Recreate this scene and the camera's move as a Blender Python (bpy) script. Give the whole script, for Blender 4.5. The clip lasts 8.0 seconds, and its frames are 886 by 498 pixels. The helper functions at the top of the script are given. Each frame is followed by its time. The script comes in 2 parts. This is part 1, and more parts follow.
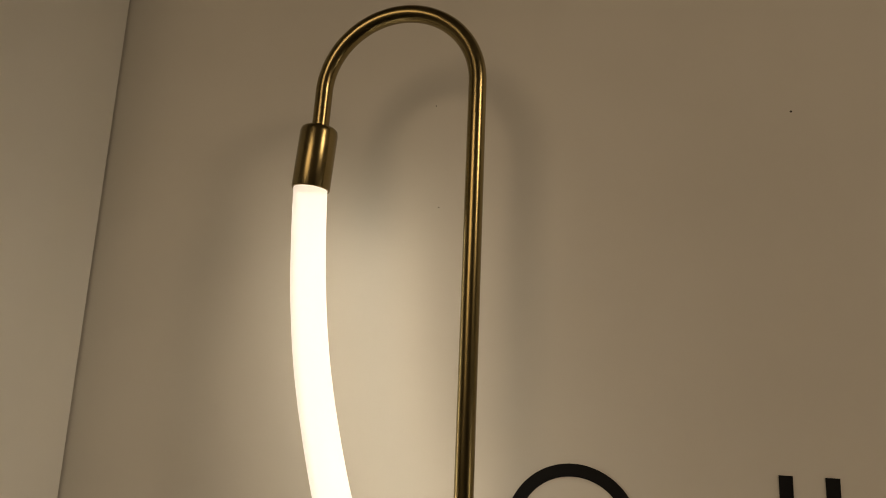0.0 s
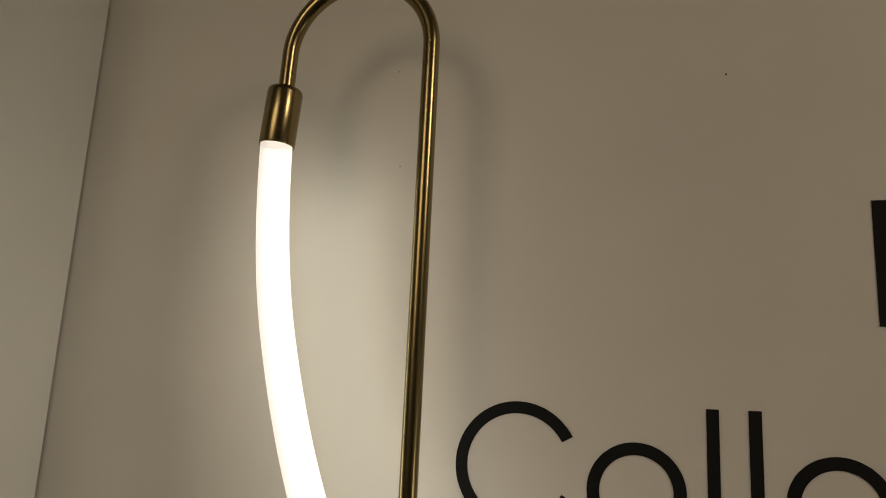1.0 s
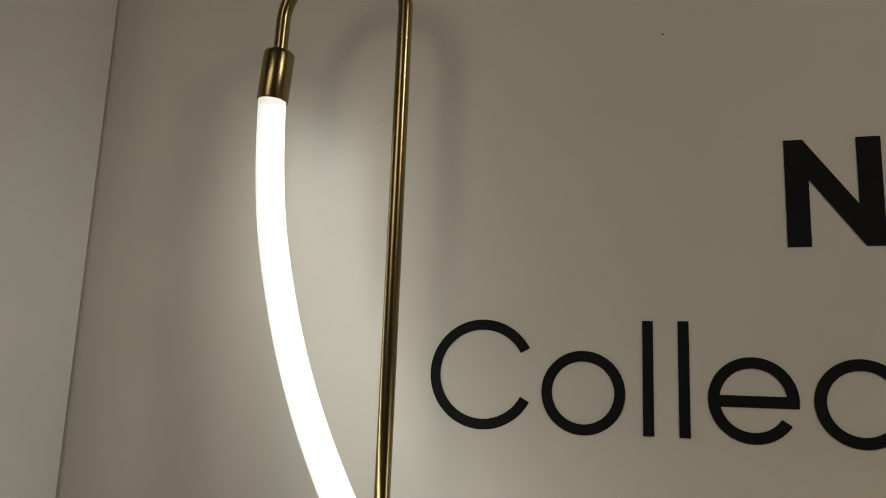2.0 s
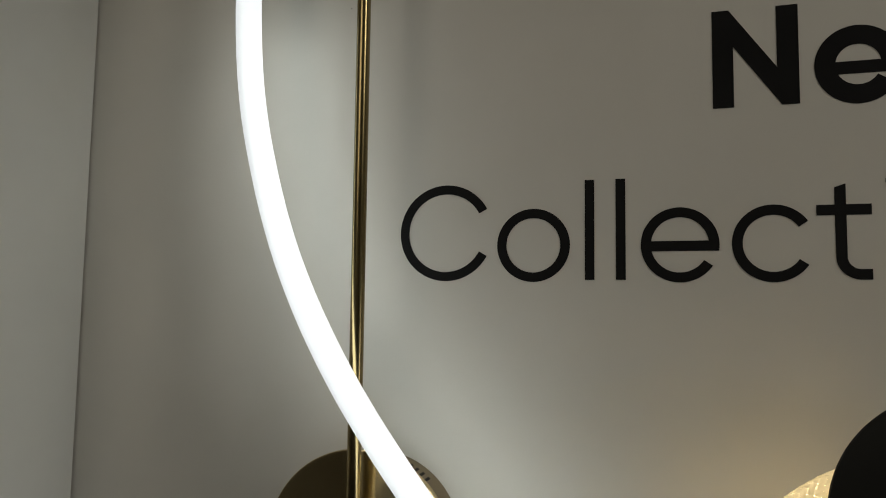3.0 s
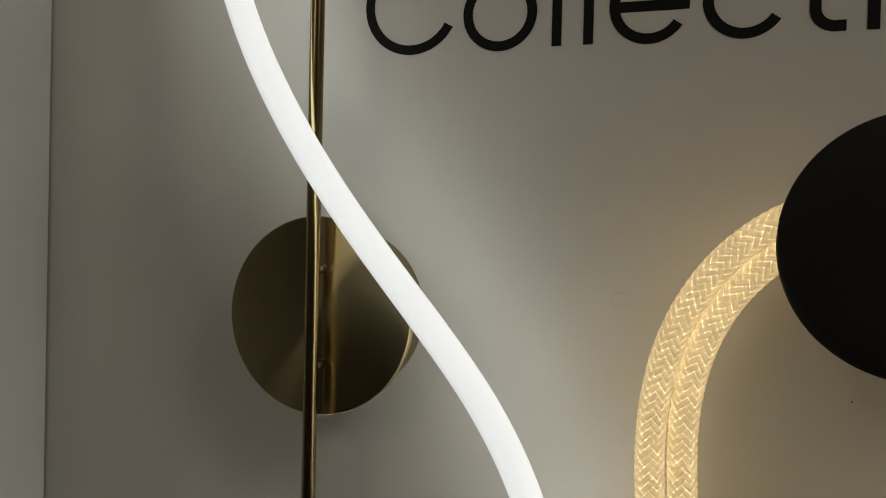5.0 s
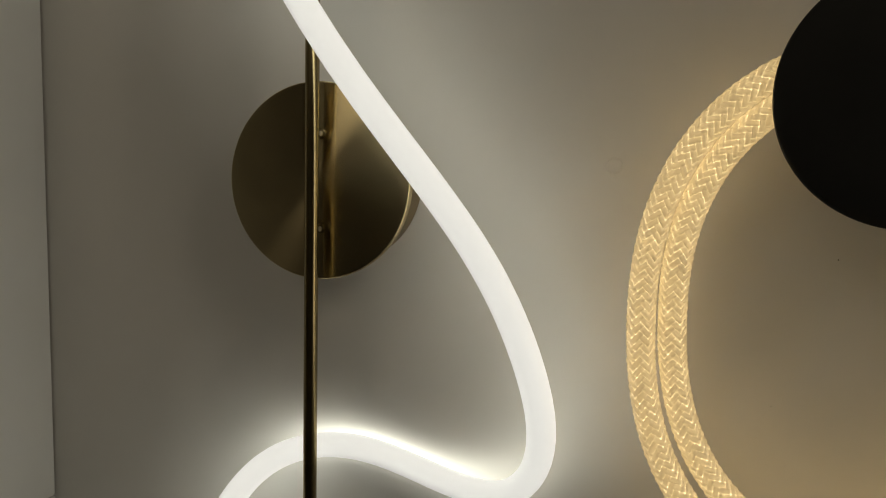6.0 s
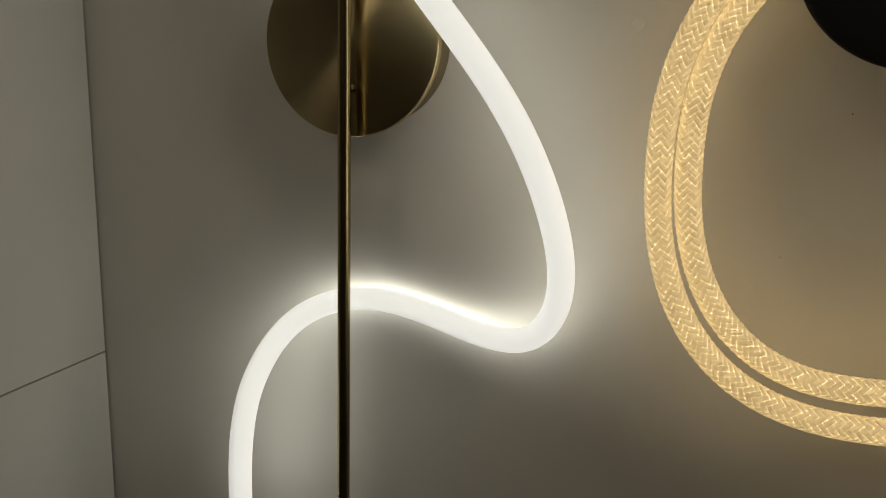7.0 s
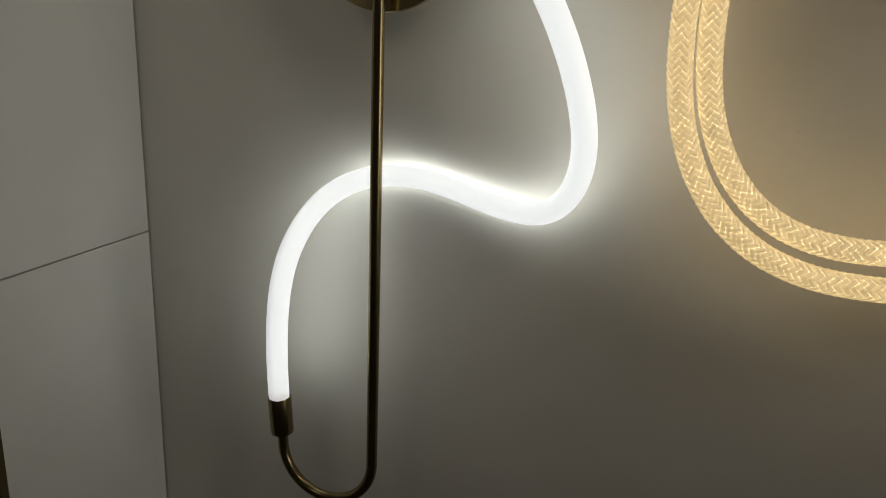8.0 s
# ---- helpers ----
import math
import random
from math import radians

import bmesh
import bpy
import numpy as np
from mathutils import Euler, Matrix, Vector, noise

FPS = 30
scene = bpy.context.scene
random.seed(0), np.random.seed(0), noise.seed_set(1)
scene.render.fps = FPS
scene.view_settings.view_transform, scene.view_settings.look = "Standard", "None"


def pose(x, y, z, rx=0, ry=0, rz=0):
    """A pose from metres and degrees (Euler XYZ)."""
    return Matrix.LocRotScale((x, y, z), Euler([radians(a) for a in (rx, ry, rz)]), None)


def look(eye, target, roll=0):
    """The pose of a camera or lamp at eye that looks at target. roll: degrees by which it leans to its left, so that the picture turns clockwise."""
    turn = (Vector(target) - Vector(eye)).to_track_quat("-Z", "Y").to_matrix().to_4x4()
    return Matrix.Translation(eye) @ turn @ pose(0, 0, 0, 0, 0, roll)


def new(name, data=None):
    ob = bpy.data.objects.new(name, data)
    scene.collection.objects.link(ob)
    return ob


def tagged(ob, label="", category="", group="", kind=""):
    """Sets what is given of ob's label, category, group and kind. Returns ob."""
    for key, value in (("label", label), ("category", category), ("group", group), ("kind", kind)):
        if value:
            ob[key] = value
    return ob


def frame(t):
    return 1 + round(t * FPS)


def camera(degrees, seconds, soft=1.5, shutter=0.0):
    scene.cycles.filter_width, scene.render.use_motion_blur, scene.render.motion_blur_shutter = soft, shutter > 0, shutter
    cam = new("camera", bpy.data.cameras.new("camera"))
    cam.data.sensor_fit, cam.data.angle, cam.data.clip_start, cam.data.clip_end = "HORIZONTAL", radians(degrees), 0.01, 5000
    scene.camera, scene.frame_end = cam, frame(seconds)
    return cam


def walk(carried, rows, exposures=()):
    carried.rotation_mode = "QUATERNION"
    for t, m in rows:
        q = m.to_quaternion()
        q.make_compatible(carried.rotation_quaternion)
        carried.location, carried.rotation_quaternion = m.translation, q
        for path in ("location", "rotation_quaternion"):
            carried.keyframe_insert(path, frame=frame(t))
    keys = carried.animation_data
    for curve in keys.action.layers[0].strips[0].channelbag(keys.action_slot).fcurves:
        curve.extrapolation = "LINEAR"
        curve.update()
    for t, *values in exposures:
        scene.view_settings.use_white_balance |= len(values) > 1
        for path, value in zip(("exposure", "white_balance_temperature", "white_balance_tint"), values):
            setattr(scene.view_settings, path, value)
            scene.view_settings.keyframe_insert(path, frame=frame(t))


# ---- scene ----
cam = camera(59.21, 8.0, soft=1.0)
PATH = [
    (0, (-0.0722, -0.5539, 0.1123), (-0.6291, 1.3164, 0.5504), 2.56),
    (0.5, (-0.0500, -0.5606, 0.0930), (-0.6212, 1.3092, 0.5142), 2.69),
    (1, (-0.0293, -0.5740, 0.0761), (-0.5923, 1.2984, 0.4969), 2.80),
    (1.2, (-0.0297, -0.5870, 0.0738), (-0.5752, 1.2977, 0.4615), 2.57),
    (2.3, (0.0420, -0.6630, -0.0011), (-0.5371, 1.2162, 0.3639), 1.91),
    (2.5, (0.0551, -0.6741, -0.0145), (-0.5300, 1.2098, 0.3150), 1.57),
    (3, (0.0776, -0.7010, -0.0379), (-0.5163, 1.2000, 0.1447), 0.85),
    (3.5, (0.1015, -0.7081, -0.0632), (-0.5018, 1.1943, 0.0680), 0.88),
    (4, (0.1160, -0.6984, -0.0928), (-0.4967, 1.2032, -0.0018), 1.05),
    (4.5, (0.1177, -0.6802, -0.1285), (-0.5068, 1.2186, -0.0600), 1.14),
    (5, (0.1186, -0.6721, -0.1676), (-0.5070, 1.2273, -0.1979), 1.40),
    (5.2, (0.1146, -0.6751, -0.1786), (-0.4851, 1.2315, -0.2529), 1.60),
    (6.3, (0.1230, -0.6895, -0.2312), (-0.4822, 1.1971, -0.5041), 1.74),
    (6.5, (0.1273, -0.6950, -0.2418), (-0.4898, 1.1835, -0.5423), 1.76),
    (7, (0.1273, -0.7291, -0.2691), (-0.5010, 1.1207, -0.6973), 1.84),
    (7.5, (0.1339, -0.7552, -0.3058), (-0.5193, 1.0633, -0.8217), 2.26),
    (8, (0.1440, -0.7788, -0.3254), (-0.5246, 1.0162, -0.9008), 2.53),
]
EXPOSURES = [
    (0.0, 0.60, 9000, 17),
    (1.0, 0.60, 7600, 13),
    (1.2, 0.60, 7400, 13),
    (2.4, 0.60, 6500, 8),
    (3.0, 0.36, 6200, 7),
    (4.5, 0.14, 6400, 10),
    (5.2, 0.02, 6400, 9),
    (6.5, -0.08, 7100, 9),
    (8.0, 0.14, 6400, 9),
]
walk(cam, [(t, look(eye, target, roll)) for t, eye, target, roll in PATH], EXPOSURES)

# ---- light ----
world = bpy.data.worlds.new("world")
scene.world = world
world.use_nodes = True
world.node_tree.nodes["Background"].inputs[0].default_value = (0.6, 0.6, 0.6, 1)
world.node_tree.nodes["Background"].inputs[1].default_value = 0.02


def area_lamp(name, eye, target, size, watts, colour):
    data = bpy.data.lights.new(name, "AREA")
    data.shape, data.size, data.energy, data.color = "DISK", size, watts, colour
    lamp = new(name, data)
    lamp.matrix_world = look(eye, target)
    return lamp


def spot_lamp(name, eye, target, cone, watts, colour, size=0.22):
    data = bpy.data.lights.new(name, "SPOT")
    data.spot_size, data.spot_blend, data.shadow_soft_size = radians(cone), 1.0, size
    data.energy, data.color = watts, colour
    lamp = new(name, data)
    lamp.matrix_world = look(eye, target)
    return lamp


# the showroom's ceiling spot in front of the wall, placed by the rod's shadow
spot_lamp("unseen_spot", (-0.60, -1.55, 0.66), (-0.08, 0, 0.12), 66, 6.6, (1.0, 0.86, 0.66), 0.32)
# unseen spot added from the right to fill the upper wall and left panel
spot_lamp("unseen_spot", (1.3, -1.0, 1.0), (0.20, 0, 0.30), 66, 17.0, (1.0, 0.90, 0.74))
# fill with no known source, added along the wall to lift the return panel
spot_lamp("panel_fill", (2.0, -0.55, -0.50), (-0.55, -0.12, -0.55), 46, 19.0, (1.0, 0.95, 0.85), 0.4)
# unseen overhead fill, added so the brass plate reflects a brighter room
area_lamp("room_fill", (-0.6, -2.2, 1.12), (-0.6, -2.2, 0), 0.6, 1.3, (1.0, 0.90, 0.76))
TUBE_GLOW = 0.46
# raised emission for the tube's back, added so the wall gets more light
TUBE_BACK_GLOW = 3.1
ROPE_GLOW = 3.4
# boosted emission behind the ropes, added for a stronger glow on the wall
ROPE_BACK_GLOW = 5.0


# ---- materials ----
def material(name):
    m = bpy.data.materials.new(name)
    m.use_nodes = True
    t = m.node_tree
    return m, t.nodes, t.links, t.nodes["Principled BSDF"]


def noise_tex(nodes, links, scale, detail=4.0, rough=0.55, stretch=None):
    n = nodes.new("ShaderNodeTexNoise")
    n.inputs["Scale"].default_value, n.inputs["Detail"].default_value = scale, detail
    n.inputs["Roughness"].default_value = rough
    c = nodes.new("ShaderNodeTexCoord")
    if stretch:
        mp = nodes.new("ShaderNodeMapping")
        mp.inputs["Scale"].default_value = stretch
        links.new(c.outputs["Object"], mp.inputs["Vector"])
        links.new(mp.outputs["Vector"], n.inputs["Vector"])
    else:
        links.new(c.outputs["Object"], n.inputs["Vector"])
    return n


def ramp(nodes, links, src, stops):
    r = nodes.new("ShaderNodeValToRGB")
    e = r.color_ramp.elements
    while len(e) < len(stops):
        e.new(0.5)
    for k, (p, col) in enumerate(stops):
        e[k].position, e[k].color = p, (*col, 1)
    links.new(src, r.inputs["Fac"])
    return r


def value_range(nodes, links, src, lo, hi):
    r = nodes.new("ShaderNodeMapRange")
    r.inputs["To Min"].default_value, r.inputs["To Max"].default_value = lo, hi
    links.new(src, r.inputs["Value"])
    return r


def bump(nodes, links, bsdf, src, strength, distance):
    b = nodes.new("ShaderNodeBump")
    b.inputs["Strength"].default_value, b.inputs["Distance"].default_value = strength, distance
    links.new(src, b.inputs["Height"])
    links.new(b.outputs["Normal"], bsdf.inputs["Normal"])


def paint(name, dark, light, rough=0.55, grain=900, coarse=5, relief=0.06):
    m, nodes, links, bsdf = material(name)
    big = noise_tex(nodes, links, coarse, 5)
    col = ramp(nodes, links, big.outputs["Fac"], [(0.3, dark), (0.7, light)])
    links.new(col.outputs["Color"], bsdf.inputs["Base Color"])
    fine = noise_tex(nodes, links, grain, 3)
    r = value_range(nodes, links, big.outputs["Fac"], rough - 0.06, rough + 0.08)
    links.new(r.outputs["Result"], bsdf.inputs["Roughness"])
    bump(nodes, links, bsdf, fine.outputs["Fac"], relief, 0.001)
    return m


def brass(name, dark, light, rough, aniso=0.0, stretch=(1, 1, 1), axis="", relief=0.03, spread=0.035):
    m, nodes, links, bsdf = material(name)
    bsdf.inputs["Metallic"].default_value = 1.0
    big = noise_tex(nodes, links, 14, 4)
    col = ramp(nodes, links, big.outputs["Fac"], [(0.3, dark), (0.7, light)])
    links.new(col.outputs["Color"], bsdf.inputs["Base Color"])
    fine = noise_tex(nodes, links, 500, 3, 0.6, stretch)
    r = value_range(nodes, links, fine.outputs["Fac"], rough - spread, rough + spread)
    links.new(r.outputs["Result"], bsdf.inputs["Roughness"])
    bump(nodes, links, bsdf, fine.outputs["Fac"], relief, 0.0003)
    if axis:
        bsdf.inputs["Anisotropic"].default_value = aniso
        bsdf.inputs["Anisotropic Rotation"].default_value = 0.25
        tan = nodes.new("ShaderNodeTangent")
        tan.direction_type, tan.axis = "RADIAL", axis
        links.new(tan.outputs["Tangent"], bsdf.inputs["Tangent"])
    return m


def glow(name, colour, strength, mottling=0.0, clear=0.0):
    m, nodes, links, bsdf = material(name)
    bsdf.inputs["Base Color"].default_value = (0.6, 0.6, 0.59, 1)
    bsdf.inputs["Roughness"].default_value = 0.45
    bsdf.inputs["Emission Color"].default_value = (*colour, 1)
    bsdf.inputs["Emission Strength"].default_value = strength
    if mottling:
        n = noise_tex(nodes, links, 60, 3)
        r = value_range(nodes, links, n.outputs["Fac"], strength * (1 - mottling), strength * (1 + mottling))
        links.new(r.outputs["Result"], bsdf.inputs["Emission Strength"])
    if clear:
        inside, mix = nodes.new("ShaderNodeBsdfRefraction"), nodes.new("ShaderNodeMixShader")
        inside.inputs["Roughness"].default_value, inside.inputs["IOR"].default_value = 0.45, 1.15
        mix.inputs[0].default_value = clear
        links.new(bsdf.outputs[0], mix.inputs[1])
        links.new(inside.outputs[0], mix.inputs[2])
        links.new(mix.outputs[0], nodes["Material Output"].inputs["Surface"])
    return m


def sleeve_plastic(name):
    m, nodes, links, bsdf = material(name)
    nodes.remove(bsdf)
    out = nodes["Material Output"]
    n = noise_tex(nodes, links, 90, 3)
    col = ramp(nodes, links, n.outputs["Fac"], [(0.3, (0.57, 0.535, 0.46)), (0.7, (0.66, 0.62, 0.535))])
    trans = nodes.new("ShaderNodeBsdfTranslucent")
    diff = nodes.new("ShaderNodeBsdfDiffuse")
    glos = nodes.new("ShaderNodeBsdfGlossy")
    glos.inputs["Roughness"].default_value = 0.25
    links.new(col.outputs["Color"], trans.inputs["Color"])
    links.new(col.outputs["Color"], diff.inputs["Color"])
    a, b = nodes.new("ShaderNodeMixShader"), nodes.new("ShaderNodeMixShader")
    a.inputs[0].default_value, b.inputs[0].default_value = 0.45, 0.06
    links.new(trans.outputs[0], a.inputs[1])
    links.new(diff.outputs[0], a.inputs[2])
    links.new(a.outputs[0], b.inputs[1])
    links.new(glos.outputs[0], b.inputs[2])
    thin, c = nodes.new("ShaderNodeBsdfTransparent"), nodes.new("ShaderNodeMixShader")
    c.inputs[0].default_value = 0.05
    links.new(b.outputs[0], c.inputs[1])
    links.new(thin.outputs[0], c.inputs[2])
    links.new(c.outputs[0], out.inputs["Surface"])
    return m


WALL = paint("wall_paint", (0.69, 0.67, 0.63), (0.75, 0.73, 0.69), 0.5)
PANEL = paint("panel_paint", (0.73, 0.73, 0.70), (0.79, 0.79, 0.76), 0.42)
ROOM = paint("room_paint", (0.52, 0.50, 0.46), (0.60, 0.58, 0.53), 0.7)
FLOOR = paint("floor_screed", (0.16, 0.15, 0.14), (0.24, 0.23, 0.21), 0.5, 300, 3, 0.2)
GAP = paint("dark_gap", (0.02, 0.018, 0.016), (0.03, 0.028, 0.025), 0.9)


def matt(m):
    m.node_tree.nodes["Principled BSDF"].inputs["Specular IOR Level"].default_value = 0.12
    return m


VINYL = matt(paint("black_vinyl", (0.008, 0.008, 0.009), (0.014, 0.014, 0.015), 0.6, 1500, 8, 0.03))
BLACK = matt(paint("black_powder_coat", (0.020, 0.020, 0.019), (0.028, 0.028, 0.026), 0.6, 2500, 9, 0.15))
BRASS = brass("antique_brass", (0.25, 0.195, 0.095), (0.31, 0.245, 0.125), 0.24, stretch=(1, 1, 0.05))
BRASS_DISC = brass("brushed_brass", (0.57, 0.47, 0.265), (0.65, 0.54, 0.31), 0.25, 0.95, (1, 1, 1), "Y", 0.0, 0.008)
BRASS_BODY = brass("dull_brass", (0.26, 0.20, 0.12), (0.33, 0.26, 0.16), 0.42)
STEEL = brass("screw_steel", (0.66, 0.63, 0.57), (0.74, 0.71, 0.65), 0.38)
# one tube split in two glows: dimmer front, boosted back
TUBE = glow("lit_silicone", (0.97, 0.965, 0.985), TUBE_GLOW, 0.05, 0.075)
TUBE_BACK = glow("lit_silicone_back", (0.97, 1.0, 0.93), TUBE_BACK_GLOW)
CORE = glow("warm_light_core", (1.0, 0.79, 0.46), ROPE_GLOW)
CORE_BACK = glow("warm_core_back", (1.0, 0.77, 0.42), ROPE_BACK_GLOW)
SLEEVE = sleeve_plastic("braided_plastic")


# ---- mesh helpers ----
def part(name, bm, mat, parent=None, label="", smooth=False):
    me = bpy.data.meshes.new(name)
    bmesh.ops.recalc_face_normals(bm, faces=bm.faces)
    bm.to_mesh(me)
    bm.free()
    me.materials.append(mat)
    if smooth:
        me.polygons.foreach_set("use_smooth", [True] * len(me.polygons))
        me.set_sharp_from_angle(angle=radians(smooth if smooth > 1 else 40))
    ob = new(name, me)
    if parent:
        ob.parent = parent
        ob.matrix_parent_inverse = parent.matrix_world.inverted()
    if label:
        tagged(ob, label)
    return ob


def thing(name, place, label, category, group=""):
    ob = new(name)
    ob.empty_display_size = 0.02
    ob.matrix_world = Matrix.Translation(place)
    return tagged(ob, label, category, group)


def box(bm, lo, hi, bevel=0.0):
    vs = [bm.verts.new((x, y, z)) for x in (lo[0], hi[0]) for y in (lo[1], hi[1]) for z in (lo[2], hi[2])]
    fs = [bm.faces.new([vs[i] for i in q]) for q in ((0, 1, 3, 2), (4, 6, 7, 5), (0, 4, 5, 1), (2, 3, 7, 6), (0, 2, 6, 4), (1, 5, 7, 3))]
    if bevel:
        bmesh.ops.bevel(bm, geom=list({e for f in fs for e in f.edges}), offset=bevel, segments=2, affect="EDGES")
    return bm


def slab(lo, hi, bevel=0.0):
    return box(bmesh.new(), lo, hi, bevel)


def lathe_y(profile, cx, cz, n=96):
    """A body turned about an axis along y through (cx, cz); profile: radius, y."""
    bm = bmesh.new()
    rings = []
    for r, y in profile:
        if r < 1e-6:
            rings.append([bm.verts.new((cx, y, cz))])
        else:
            rings.append([bm.verts.new((cx + r * math.cos(2 * math.pi * k / n), y, cz + r * math.sin(2 * math.pi * k / n))) for k in range(n)])
    for a, b in zip(rings, rings[1:]):
        for k in range(n):
            j = (k + 1) % n
            if len(a) == 1 and len(b) > 1:
                bm.faces.new((a[0], b[k], b[j]))
            elif len(b) == 1 and len(a) > 1:
                bm.faces.new((a[k], a[j], b[0]))
            elif len(a) > 1:
                bm.faces.new((a[k], a[j], b[j], b[k]))
    return bm


def frames_along(pts):
    """Tangent and two steady side directions at each point of a path."""
    pts = [Vector(p) for p in pts]
    out, side = [], None
    for i, p in enumerate(pts):
        t = (pts[min(i + 1, len(pts) - 1)] - pts[max(i - 1, 0)]).normalized()
        if side is None:
            side = Vector((0, -1, 0))
        side = (side - t * side.dot(t)).normalized()
        out.append((p, t, side, t.cross(side)))
    return out


def sweep(pts, radius, n=24):
    """A round bar along a path; radius: a number or one for each point."""
    bm = bmesh.new()
    rings = []
    for i, (p, t, a, b) in enumerate(frames_along(pts)):
        r = radius[i] if isinstance(radius, (list, tuple)) else radius
        rings.append([bm.verts.new(p + a * r * math.cos(2 * math.pi * k / n) + b * r * math.sin(2 * math.pi * k / n)) for k in range(n)])
    for u, v in zip(rings, rings[1:]):
        for k in range(n):
            j = (k + 1) % n
            bm.faces.new((u[k], u[j], v[j], v[k]))
    bm.faces.new(rings[0][::-1])
    bm.faces.new(rings[-1])
    return bm


def trough(pts, radius, a0, a1, n=26):
    """Part of a round tube along a path, between two angles in degrees counted from the side that faces the wall."""
    bm = bmesh.new()
    rings = []
    for p, t, _, _ in frames_along(pts):
        back = Vector((0, 1, 0))
        back = (back - t * back.dot(t)).normalized()
        side = t.cross(back)
        rings.append([bm.verts.new(p + radius * (back * math.cos(a) + side * math.sin(a))) for a in (radians(a0 + (a1 - a0) * k / n) for k in range(n + 1))])
    for u, v in zip(rings, rings[1:]):
        for k in range(n):
            bm.faces.new((u[k], u[k + 1], v[k + 1], v[k]))
    return bm


def b_spline(ctrl, count):
    """Points of the clamped cubic B-spline over the control points."""
    c = np.array(ctrl, dtype=float)
    k = len(c)
    kn = np.r_[[0.0] * 3, np.linspace(0, 1, k - 2), [1.0] * 3]
    pts = []
    for u in np.linspace(0, 1 - 1e-9, count):
        i = int(np.searchsorted(kn, u, side="right")) - 1
        d = [c[j + i - 3].copy() for j in range(4)]
        for r in range(1, 4):
            for j in range(3, r - 1, -1):
                lo, hi = kn[j + i - 3], kn[j + 1 + i - r]
                a = (u - lo) / (hi - lo)
                d[j] = (1 - a) * d[j - 1] + a * d[j]
        pts.append(tuple(d[3]))
    return pts


# ---- the room ----
CORNER = -0.554
FLOOR_Z, CEIL_Z = -1.55, 1.15
part_wall = part("wall_back", slab((-1.8, 0, FLOOR_Z), (2.2, 0.12, CEIL_Z)), WALL)
tagged(part_wall, "warm off-white painted plaster wall behind the lamps", "wall", kind="structure")
left_wall = part("wall_left", slab((CORNER - 0.09, -0.249, FLOOR_Z), (CORNER - 0.013, -0.002, CEIL_Z)), GAP)
tagged(left_wall, "short return wall clad with pale grey panels", "wall", kind="structure")
JOINT = -0.6106
part("panel", slab((CORNER - 0.012, -0.249, FLOOR_Z), (CORNER, -0.0018, JOINT - 0.0009), 0.0006), PANEL, left_wall)
part("panel", slab((CORNER - 0.012, -0.249, JOINT + 0.0009), (CORNER, -0.0018, CEIL_Z), 0.0006), PANEL, left_wall)
part("edge_trim", slab((CORNER - 0.092, -0.262, FLOOR_Z), (CORNER + 0.006, -0.2495, CEIL_Z), 0.0012), BRASS, left_wall, "dark brass edge trim")
for name, lo, hi in (("wall_right", (2.2, -2.6, FLOOR_Z), (2.3, 0.12, CEIL_Z)), ("wall_far_left", (-1.9, -2.6, FLOOR_Z), (-1.8, 0.12, CEIL_Z)),
                     ("wall_front", (-1.9, -2.7, FLOOR_Z), (2.3, -2.6, CEIL_Z))):
    tagged(part(name, slab(lo, hi), ROOM), "dim grey painted showroom wall", "wall", kind="structure")
tagged(part("floor", slab((-1.9, -2.7, FLOOR_Z - 0.1), (2.3, 0.12, FLOOR_Z)), FLOOR), "dark grey screed floor", "floor", kind="structure")
tagged(part("ceiling", slab((-1.9, -2.7, CEIL_Z), (2.3, 0.12, CEIL_Z + 0.1)), ROOM), "dim grey painted ceiling", "ceiling", kind="structure")

# specks and a filled screw hole in the paint
for x, z, r in ((0.0112, 0.3354, 0.0008), (0.1925, -0.4134, 0.0004), (0.2337, -0.2876, 0.0006), (-0.248, 0.359, 0.0005), (-0.242, 0.275, 0.0005)):
    part("speck", lathe_y([(0, -0.0006), (r * 0.7, -0.0005), (r, 0.0)], x, z, 10), GAP, part_wall)
part("filled_hole", lathe_y([(0, -0.0001), (0.0055, -0.0002), (0.0062, -0.0006), (0.0068, -0.0003), (0.0074, 0.0)], 0.0545, -0.2180, 40), WALL, part_wall, smooth=60)


# ---- lettering ----
def solid(bm, outline, depth):
    """An upright flat shape with its outline in x, z, that stands proud of the wall."""
    front = [bm.verts.new((x, -depth, z)) for x, z in outline]
    back = [bm.verts.new((x, 0.0002, z)) for x, z in outline]
    n = len(outline)
    bm.faces.new(front)
    for k in range(n):
        bm.faces.new((front[k], front[(k + 1) % n], back[(k + 1) % n], back[k]))


def strip(bm, cx, cz, ro, ri, a0, a1, depth=0.0006, n=72):
    """A ring or an arc from angle a0 to a1, in degrees."""
    pairs = []
    for k in range(n + 1):
        a = radians(a0 + (a1 - a0) * k / n)
        pairs.append([bm.verts.new((cx + r * math.cos(a), y, cz + r * math.sin(a))) for r, y in ((ro, 0.0002), (ro, -depth), (ri, -depth), (ri, 0.0002))])
    for u, v in zip(pairs, pairs[1:]):
        for i in range(3):
            bm.faces.new((u[i], u[i + 1], v[i + 1], v[i]))
    if abs(a1 - a0) < 359:
        for q in (pairs[0], pairs[-1]):
            bm.faces.new(q)


def bar(bm, x0, z0, x1, z1, depth=0.0006):
    solid(bm, [(x0, z0), (x1, z0), (x1, z1), (x0, z1)], depth)


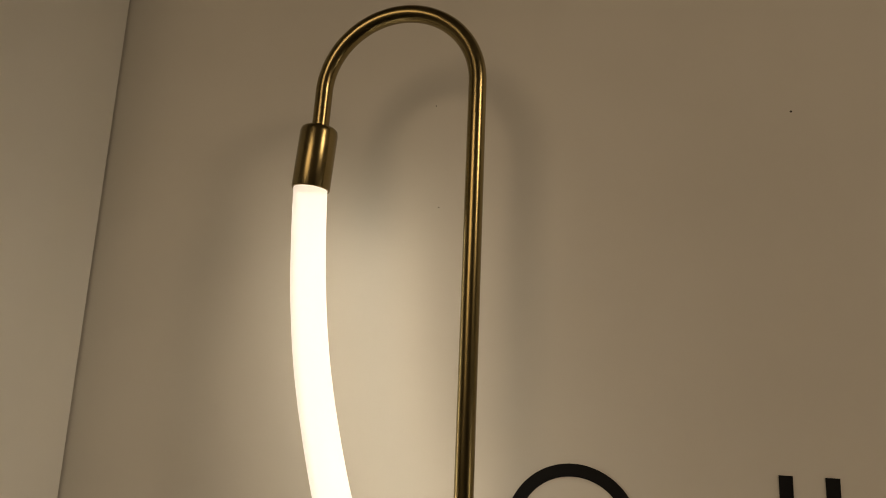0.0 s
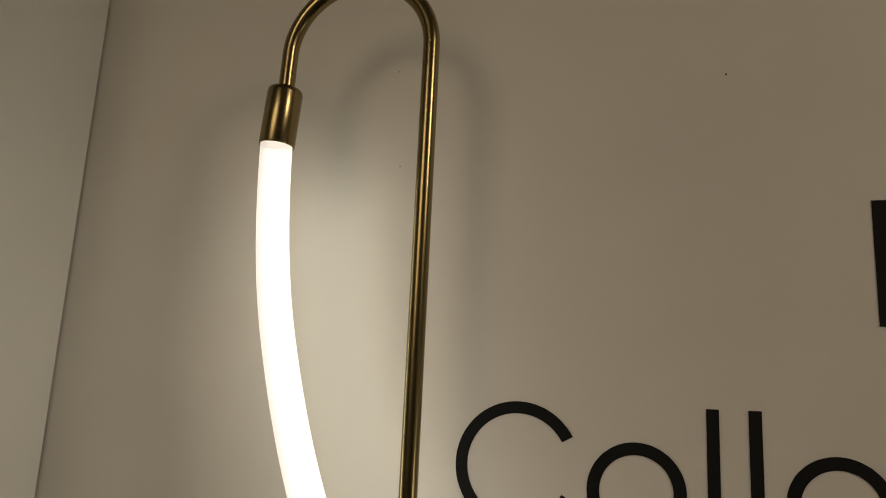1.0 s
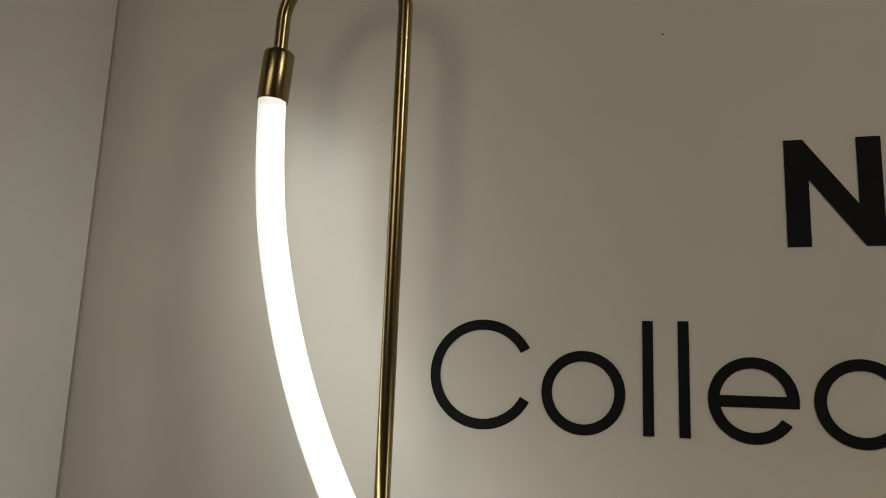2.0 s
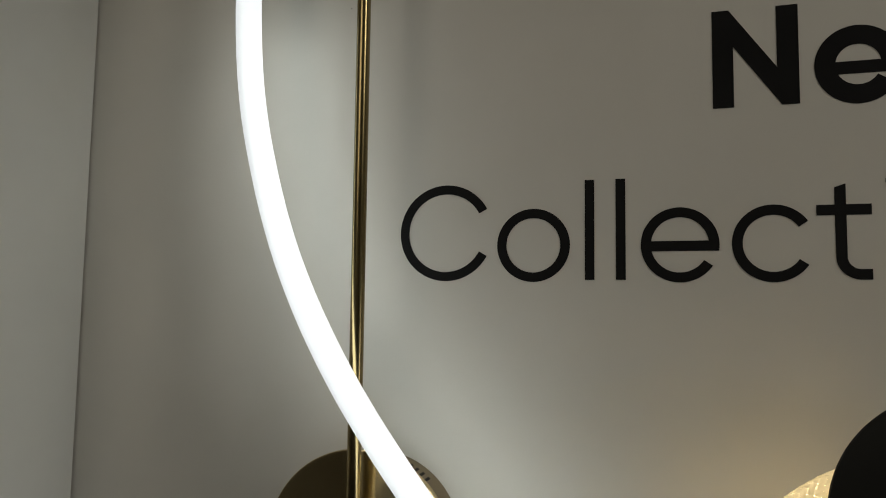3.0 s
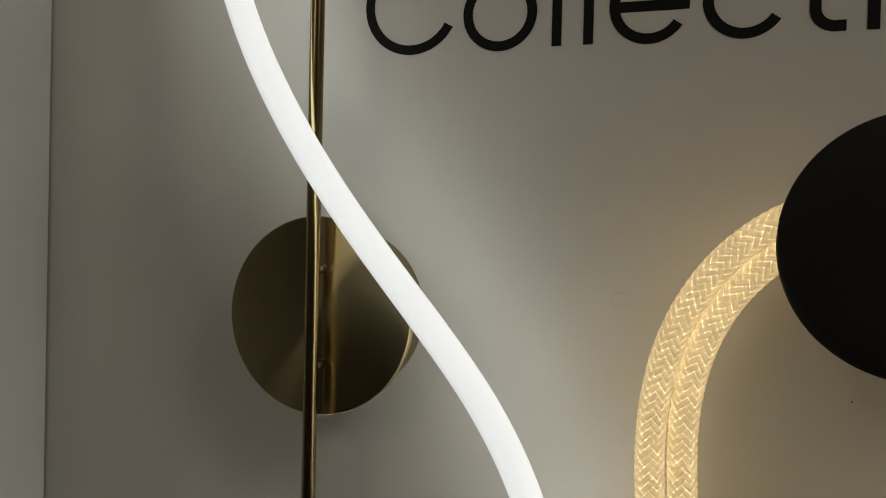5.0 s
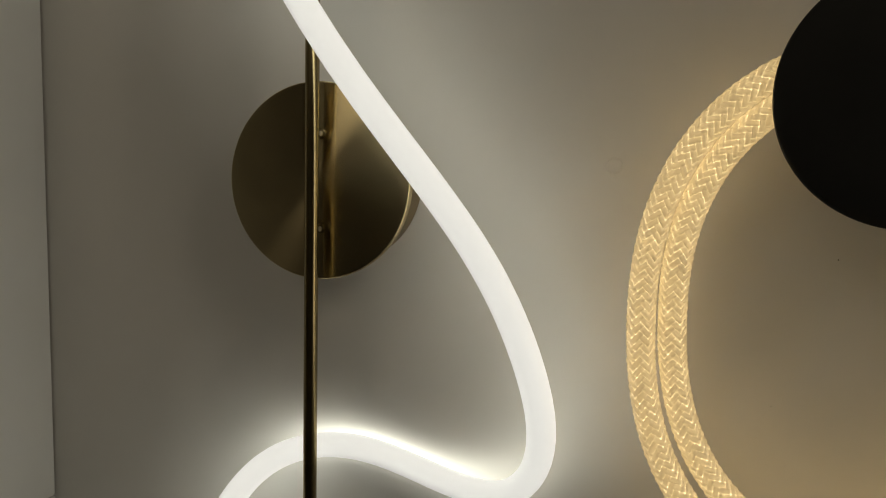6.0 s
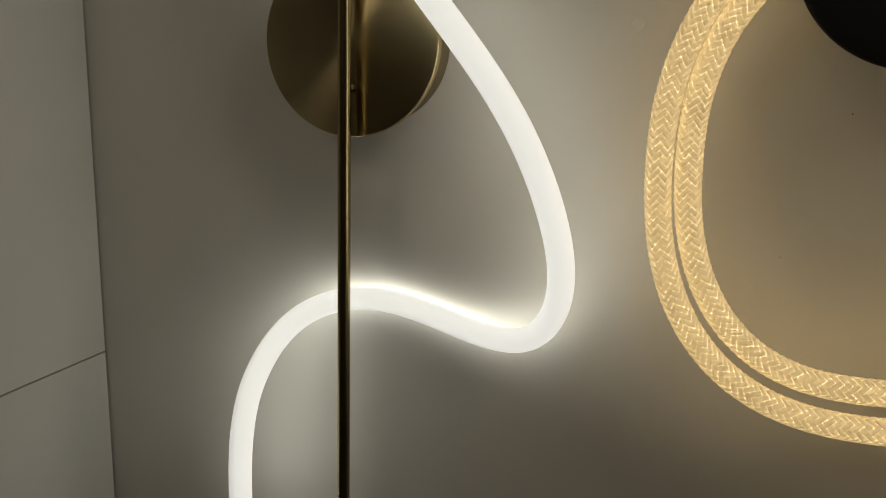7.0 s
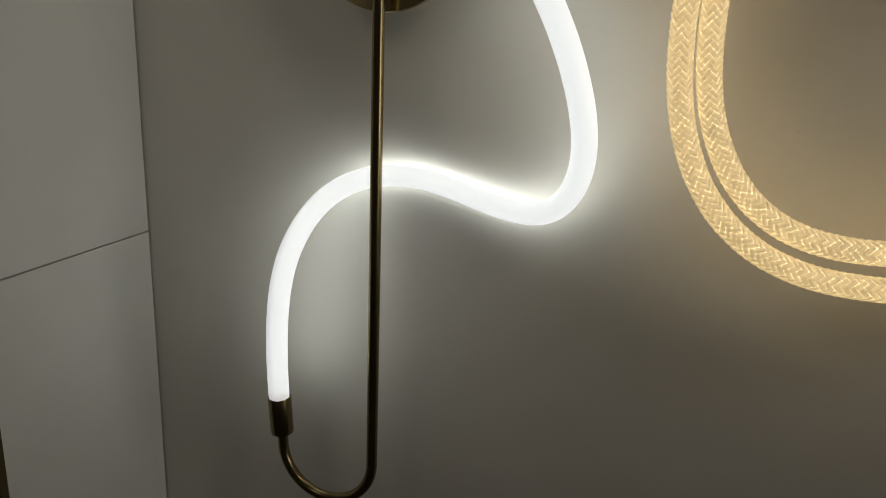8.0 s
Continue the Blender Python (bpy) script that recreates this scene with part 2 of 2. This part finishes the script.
def letter_c(cx, cz, r, w, opening):
    bm = bmesh.new()
    strip(bm, cx, cz, r, r - w, opening, 360 - opening)
    return bm


def letter_o(cx, cz, r, w):
    bm = bmesh.new()
    strip(bm, cx, cz, r, r - w, 0, 360, n=96)
    return bm


def letter_l(x0, x1, height):
    bm = bmesh.new()
    bar(bm, x0, 0, x1, height)
    return bm


def letter_e(cx, cz, r, w, bar_lo, bar_hi, tail):
    bm = bmesh.new()
    start = math.degrees(math.asin(bar_lo / r))
    strip(bm, cx, cz, r, r - w, start, 360 - tail)
    half = math.sqrt((r - w) ** 2 - min(bar_lo ** 2, bar_hi ** 2)) + 0.0006
    lo_x, hi_x = math.sqrt(r * r - bar_lo ** 2), math.sqrt(r * r - bar_hi ** 2)
    solid(bm, [(cx - half, cz + bar_lo), (cx + lo_x, cz + bar_lo), (cx + hi_x, cz + bar_hi), (cx - half, cz + bar_hi)], 0.0005)
    return bm


def letter_t(x0, x1, top, bar_x0, bar_x1, bar_lo, bar_hi, foot):
    bm = bmesh.new()
    w = x1 - x0
    r = 0.0185
    solid(bm, [(x0, r), (x1, r), (x1, top), (x0, top - 0.003)], 0.0006)
    strip(bm, x0 + r, r, r, r - w, 180, 270, n=24)
    bar(bm, x0 + r, 0, foot, w)
    bar(bm, bar_x0, bar_lo, x0, bar_hi)
    bar(bm, x1, bar_lo, bar_x1, bar_hi)
    return bm


def letter_i(x0, x1, height, dot_x, dot_z, dot_r):
    bm = bmesh.new()
    bar(bm, x0, 0, x1, height)
    solid(bm, [(dot_x + dot_r * math.cos(2 * math.pi * k / 40), dot_z + dot_r * math.sin(2 * math.pi * k / 40)) for k in range(40)], 0.0006)
    return bm


def letter_n(x0, x1, z0, z1, w, d):
    bm = bmesh.new()
    slope = 1.4
    run = slope * (x1 - x0 - w - d)
    near = slope * (w - d)
    solid(bm, [(x0, z0), (x0 + w, z0), (x0 + w, z0 + run), (x0 + w, z1 - near), (x0 + d, z1), (x0, z1)], 0.0006)
    solid(bm, [(x1 - w, z0 + near), (x1 - d, z0), (x1, z0), (x1, z1), (x1 - w, z1), (x1 - w, z1 - run)], 0.0006)
    solid(bm, [(x0 + w, z0 + run), (x1 - w, z0 + near), (x1 - w, z1 - run), (x0 + w, z1 - near)], 0.0006)
    return bm


bold = thing("wall_lettering", (0.19, 0, 0.148), "bold black vinyl word stuck on the wall", "lettering", "words on the wall")
part("letter", letter_n(0.102, 0.1712, 0.1483, 0.2347, 0.0172, 0.0138), VINYL, bold)
part("letter", letter_e(0.2160, 0.1785, 0.0332, 0.0160, -0.0078, 0.0028, 33), VINYL, bold)
part("letter", letter_o(0.2890, 0.1785, 0.0334, 0.0162), VINYL, bold)

thin = thing("wall_lettering", (0.04, 0, 0), "thin black vinyl word stuck on the wall", "lettering", "words on the wall")
part("letter", letter_c(-0.1385, 0.0445, 0.0455, 0.0086, 29), VINYL, thin)
part("letter", letter_o(-0.0552, 0.0317, 0.0335, 0.0086), VINYL, thin)
part("letter", letter_l(-0.0083, 0.0, 0.0900), VINYL, thin)
part("letter", letter_l(0.0188, 0.0272, 0.0900), VINYL, thin)
part("letter", letter_e(0.0728, 0.0303, 0.0326, 0.0086, -0.0054, 0.0034, 34), VINYL, thin)
part("letter", letter_c(0.1478, 0.0305, 0.0326, 0.0086, 34), VINYL, thin)
part("letter", letter_t(0.1950, 0.2035, 0.0790, 0.1812, 0.2222, 0.0530, 0.0617, 0.2215), VINYL, thin)
part("letter", letter_i(0.2358, 0.2447, 0.0613, 0.2393, 0.0803, 0.0064), VINYL, thin)
part("letter", letter_o(0.2920, 0.0310, 0.0335, 0.0086), VINYL, thin)


# ---- the brass wall lamp ----
PX, PZ, PR = -0.1975, -0.2387, 0.0872
ROD_Y = -0.0775
PLATE_Y, BODY_R = -0.0596, 0.0775
lamp = thing("wall_lamp", (PX, 0, PZ), "tall brass wall lamp with winding white glowing tube", "lamp")
canopy = part("canopy", lathe_y([(0, 0.0), (BODY_R, 0.0), (BODY_R, PLATE_Y + 0.0030), (0, PLATE_Y + 0.0030)], PX, PZ), BRASS_BODY, lamp, "dull brass canopy body", smooth=30)
for k in range(5):
    a = radians(49 + 4.8 * k)
    x, z = PX + BODY_R * math.cos(a), PZ + BODY_R * math.sin(a)
    slot = slab((-0.0012, -0.0066, -0.0018), (0.0004, 0.0066, 0.0018), 0.0005)
    bmesh.ops.transform(slot, matrix=Matrix.Translation((x, -0.021, z)) @ Matrix.Rotation(-a, 4, "Y"), verts=slot.verts)
    part("vent_slot", slot, GAP, canopy)
plate = lathe_y([(0, PLATE_Y), (PR - 0.0022, PLATE_Y), (PR - 0.0007, PLATE_Y + 0.0003), (PR, PLATE_Y + 0.0010), (PR, PLATE_Y + 0.0080), (PR - 0.0010, PLATE_Y + 0.0088), (BODY_R + 0.0001, PLATE_Y + 0.0088)], 0, 0)
plate_ob = part("face_plate", plate, BRASS_DISC, lamp, "round brushed brass face plate", smooth=30)
plate_ob.location = (PX, 0, PZ)
plate_ob.matrix_parent_inverse = lamp.matrix_world.inverted()


def rod_x(z):
    return -0.1948 + (0.33 - z) * 0.0026


TOP_Z, LOW_Z = 0.3400, -0.8165
TOP_R = (rod_x(TOP_Z) + 0.3085) / 2
LOW_R = (rod_x(LOW_Z) + 0.3075) / 2
path = [(-0.3095, ROD_Y, 0.305), (-0.3090, ROD_Y, 0.322)]
path += [(rod_x(TOP_Z) - TOP_R + TOP_R * math.cos(a), ROD_Y, TOP_Z + TOP_R * math.sin(a)) for a in np.linspace(math.pi, 0, 48)]
path += [(rod_x(z), ROD_Y, z) for z in np.linspace(TOP_Z - 0.012, LOW_Z + 0.012, 60)]
path += [(rod_x(LOW_Z) - LOW_R + LOW_R * math.cos(a), ROD_Y, LOW_Z + LOW_R * math.sin(a)) for a in np.linspace(0, -math.pi, 48)]
path += [(-0.3080, ROD_Y, -0.808), (-0.3085, ROD_Y, -0.795)]
part("rod", sweep(path, 0.0061, 28), BRASS, lamp, "bent antique brass rod", smooth=50)
for z in (-0.1970, -0.2797):
    x = rod_x(z)
    peg = part("peg", lathe_y([(0, PLATE_Y + 0.0004), (0.0046, PLATE_Y + 0.0002), (0.0046, PLATE_Y - 0.0012), (0.0036, PLATE_Y - 0.0018), (0.0036, -0.0700), (0.0040, -0.0735), (0, -0.0740)], x, z, 24), BRASS, lamp, smooth=40)
    part("screw", slab((x + 0.0028, -0.0712, z - 0.0024), (x + 0.0052, -0.0670, z + 0.0024), 0.0009), STEEL, peg, "small steel grub screw")


def end_cap(a, b):
    """A turned brass sleeve between two points, rounded at the rod's end b."""
    a, b = Vector(a), Vector(b)
    prof = [(0.0, 0.0118), (0.0, 0.0131), (0.02, 0.0134), (0.90, 0.0134), (0.955, 0.0128), (0.985, 0.0112), (1.0, 0.0085), (1.0, 0.0050)]
    return sweep([a.lerp(b, u) for u, r in prof], [r for u, r in prof], 40)


part("end_cap", end_cap((-0.3128, ROD_Y, 0.2685), (-0.3095, ROD_Y, 0.3145)), BRASS, lamp, smooth=50)
part("end_cap", end_cap((-0.3118, ROD_Y, -0.7575), (-0.3085, ROD_Y, -0.8055)), BRASS, lamp, smooth=50)
TUBE_PATH = [(-0.3128, -0.0778, 0.2700), (-0.3052, -0.0873, 0.1838), (-0.2895, -0.0848, 0.1036), (-0.2611, -0.0939, 0.0271), (-0.2197, -0.1135, -0.0413), (-0.1758, -0.1174, -0.1098), (-0.1254, -0.1171, -0.1750), (-0.0714, -0.1197, -0.2359), (-0.0218, -0.1147, -0.3001), (0.0119, -0.1062, -0.3765), (0.0210, -0.0742, -0.4558), (-0.0184, -0.0342, -0.5209), (-0.0969, -0.0144, -0.5131), (-0.1734, -0.0142, -0.4882), (-0.2546, -0.0277, -0.5010), (-0.2912, -0.0777, -0.5510), (-0.3009, -0.1055, -0.6308), (-0.3118, -0.0778, -0.7620)]
# degrees either side of the back over which the emission is boosted
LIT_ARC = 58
tube_points = b_spline(TUBE_PATH, 300)
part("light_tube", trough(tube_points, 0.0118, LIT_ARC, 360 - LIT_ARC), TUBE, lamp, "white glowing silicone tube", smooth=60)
# no separate strip: the tube's own back, made to emit more than its front
part("back_glow", trough(tube_points, 0.0118, -LIT_ARC, LIT_ARC), TUBE_BACK, lamp, "stronger glow added on the tube's back to light the wall", smooth=60)

# ---- the loop lamp with two braided ropes ----
LX, LZ, LR = 0.2558, -0.1664, 0.0887
EDGE_Y = -0.1020
loop = thing("loop_lamp", (LX, 0, LZ), "black disc wall lamp with two warm glowing braided loops", "lamp")
part("back_canopy", lathe_y([(0, 0.0), (0.058, 0.0), (0.058, EDGE_Y + 0.0005), (0, EDGE_Y + 0.0005)], LX, LZ, 64), BLACK, loop, smooth=30)
dome = [(LR - 0.0040, EDGE_Y), (LR - 0.0006, EDGE_Y - 0.0004), (LR, EDGE_Y - 0.0015), (LR - 0.0004, EDGE_Y - 0.0026)]
dome += [(LR * math.cos(a), EDGE_Y - 0.0026 - 0.0120 * math.sin(a)) for a in np.linspace(0.12, math.pi / 2, 14)]
dome[-1] = (0, dome[-1][1])
part("disc", lathe_y([(0, EDGE_Y)] + dome, LX, LZ, 128), BLACK, loop, "matt black shallow domed disc", smooth=40)


def rope_path(cx, a, up, down, zc, y, upper, lower, n):
    """An egg-shaped loop hung behind the disc."""
    out = []
    for k in range(n):
        t = 2 * math.pi * k / n + math.pi / 2
        c, s = math.cos(t), math.sin(t)
        p = upper if s > 0 else lower
        x, z = math.copysign(abs(c) ** p, c), math.copysign(abs(s) ** p, s)
        out.append(Vector((cx + a * x, y, zc + (up if s > 0 else down) * z)))
    return out


def even(points, step):
    """Even steps along a closed loop."""
    pts = points + [points[0]]
    acc = [0.0]
    for u, v in zip(pts, pts[1:]):
        acc.append(acc[-1] + (v - u).length)
    count = int(acc[-1] / step)
    xs = np.linspace(0, acc[-1], count + 1)
    arr = np.array([tuple(p) for p in pts])
    return [Vector([float(np.interp(x, acc, arr[:, i])) for i in range(3)]) for x in xs], acc[-1] / count


def braid(points, step, radius, strands, row):
    """Flat strands wound both ways round a rope, each over two and under two, as one mesh."""
    fr = frames_along(points)
    mid = np.array([tuple(f[0]) for f in fr])
    a = np.array([tuple(f[2]) for f in fr])
    b = np.array([tuple(f[3]) for f in fr])
    total = step * (len(points) - 1)
    turns = round(total / (strands * row))
    count = int(total / 0.0011)
    s = np.linspace(0, total, count)
    grid = np.linspace(0, total, len(points))
    across = np.array([-1.0, -0.7, 0.0, 0.7, 1.0])
    crown = np.array([-0.00030, 0.00008, 0.00024, 0.00008, -0.00030])
    half = 0.458 * 2 * math.pi / strands
    verts, faces = [], []
    for way in (1, -1):
        for k in range(strands):
            base = len(verts)
            wobble = random.uniform(-0.03, 0.03)
            turn = 2 * math.pi * (k / strands + way * turns * s / total) + wobble
            for c, lift in zip(across, crown):
                ang = turn + c * half
                over = np.tanh(2.2 * np.sin(strands / 2 * turn + 0.4)) * way
                r = radius + 0.00042 * over + lift
                p = [np.interp(s, grid, m[:, i]) for m in (mid, a, b) for i in range(3)]
                xyz = [p[i] + r * (np.cos(ang) * p[3 + i] + np.sin(ang) * p[6 + i]) for i in range(3)]
                verts += list(zip(*(v.tolist() for v in xyz)))
            for c in range(len(across) - 1):
                o = base + c * count
                faces += [(o + j, o + j + 1, o + count + j + 1, o + count + j) for j in range(count - 1)]
    me = bpy.data.meshes.new("sleeve")
    me.from_pydata(verts, [], faces)
    me.materials.append(SLEEVE)
    me.polygons.foreach_set("use_smooth", [True] * len(me.polygons))
    return me


for shape in ((0.2541, 0.1658, 0.1900, 0.2036, -0.3212, -0.0909, 0.9024, 0.8585), (0.2503, 0.1399, 0.1650, 0.1811, -0.3154, -0.0837, 0.9237, 0.8526)):
    pts, step = even(rope_path(*shape, 720), 0.0022)
    rope = part("rope", trough(pts, 0.0092, LIT_ARC, 360 - LIT_ARC, 16), CORE, loop, "warm glowing rope core", smooth=60)
    # the core's back half emits more, an added boost rather than a part
    part("back_glow", trough(pts, 0.0092, -LIT_ARC, LIT_ARC, 8), CORE_BACK, rope, "stronger glow added on the rope's back to light the wall", smooth=60)
    sleeve = new("sleeve", braid(pts, step, 0.0102, 10, 0.0064))
    sleeve.parent = rope
    tagged(sleeve, "clear plaited plastic sleeve", kind="stuff")
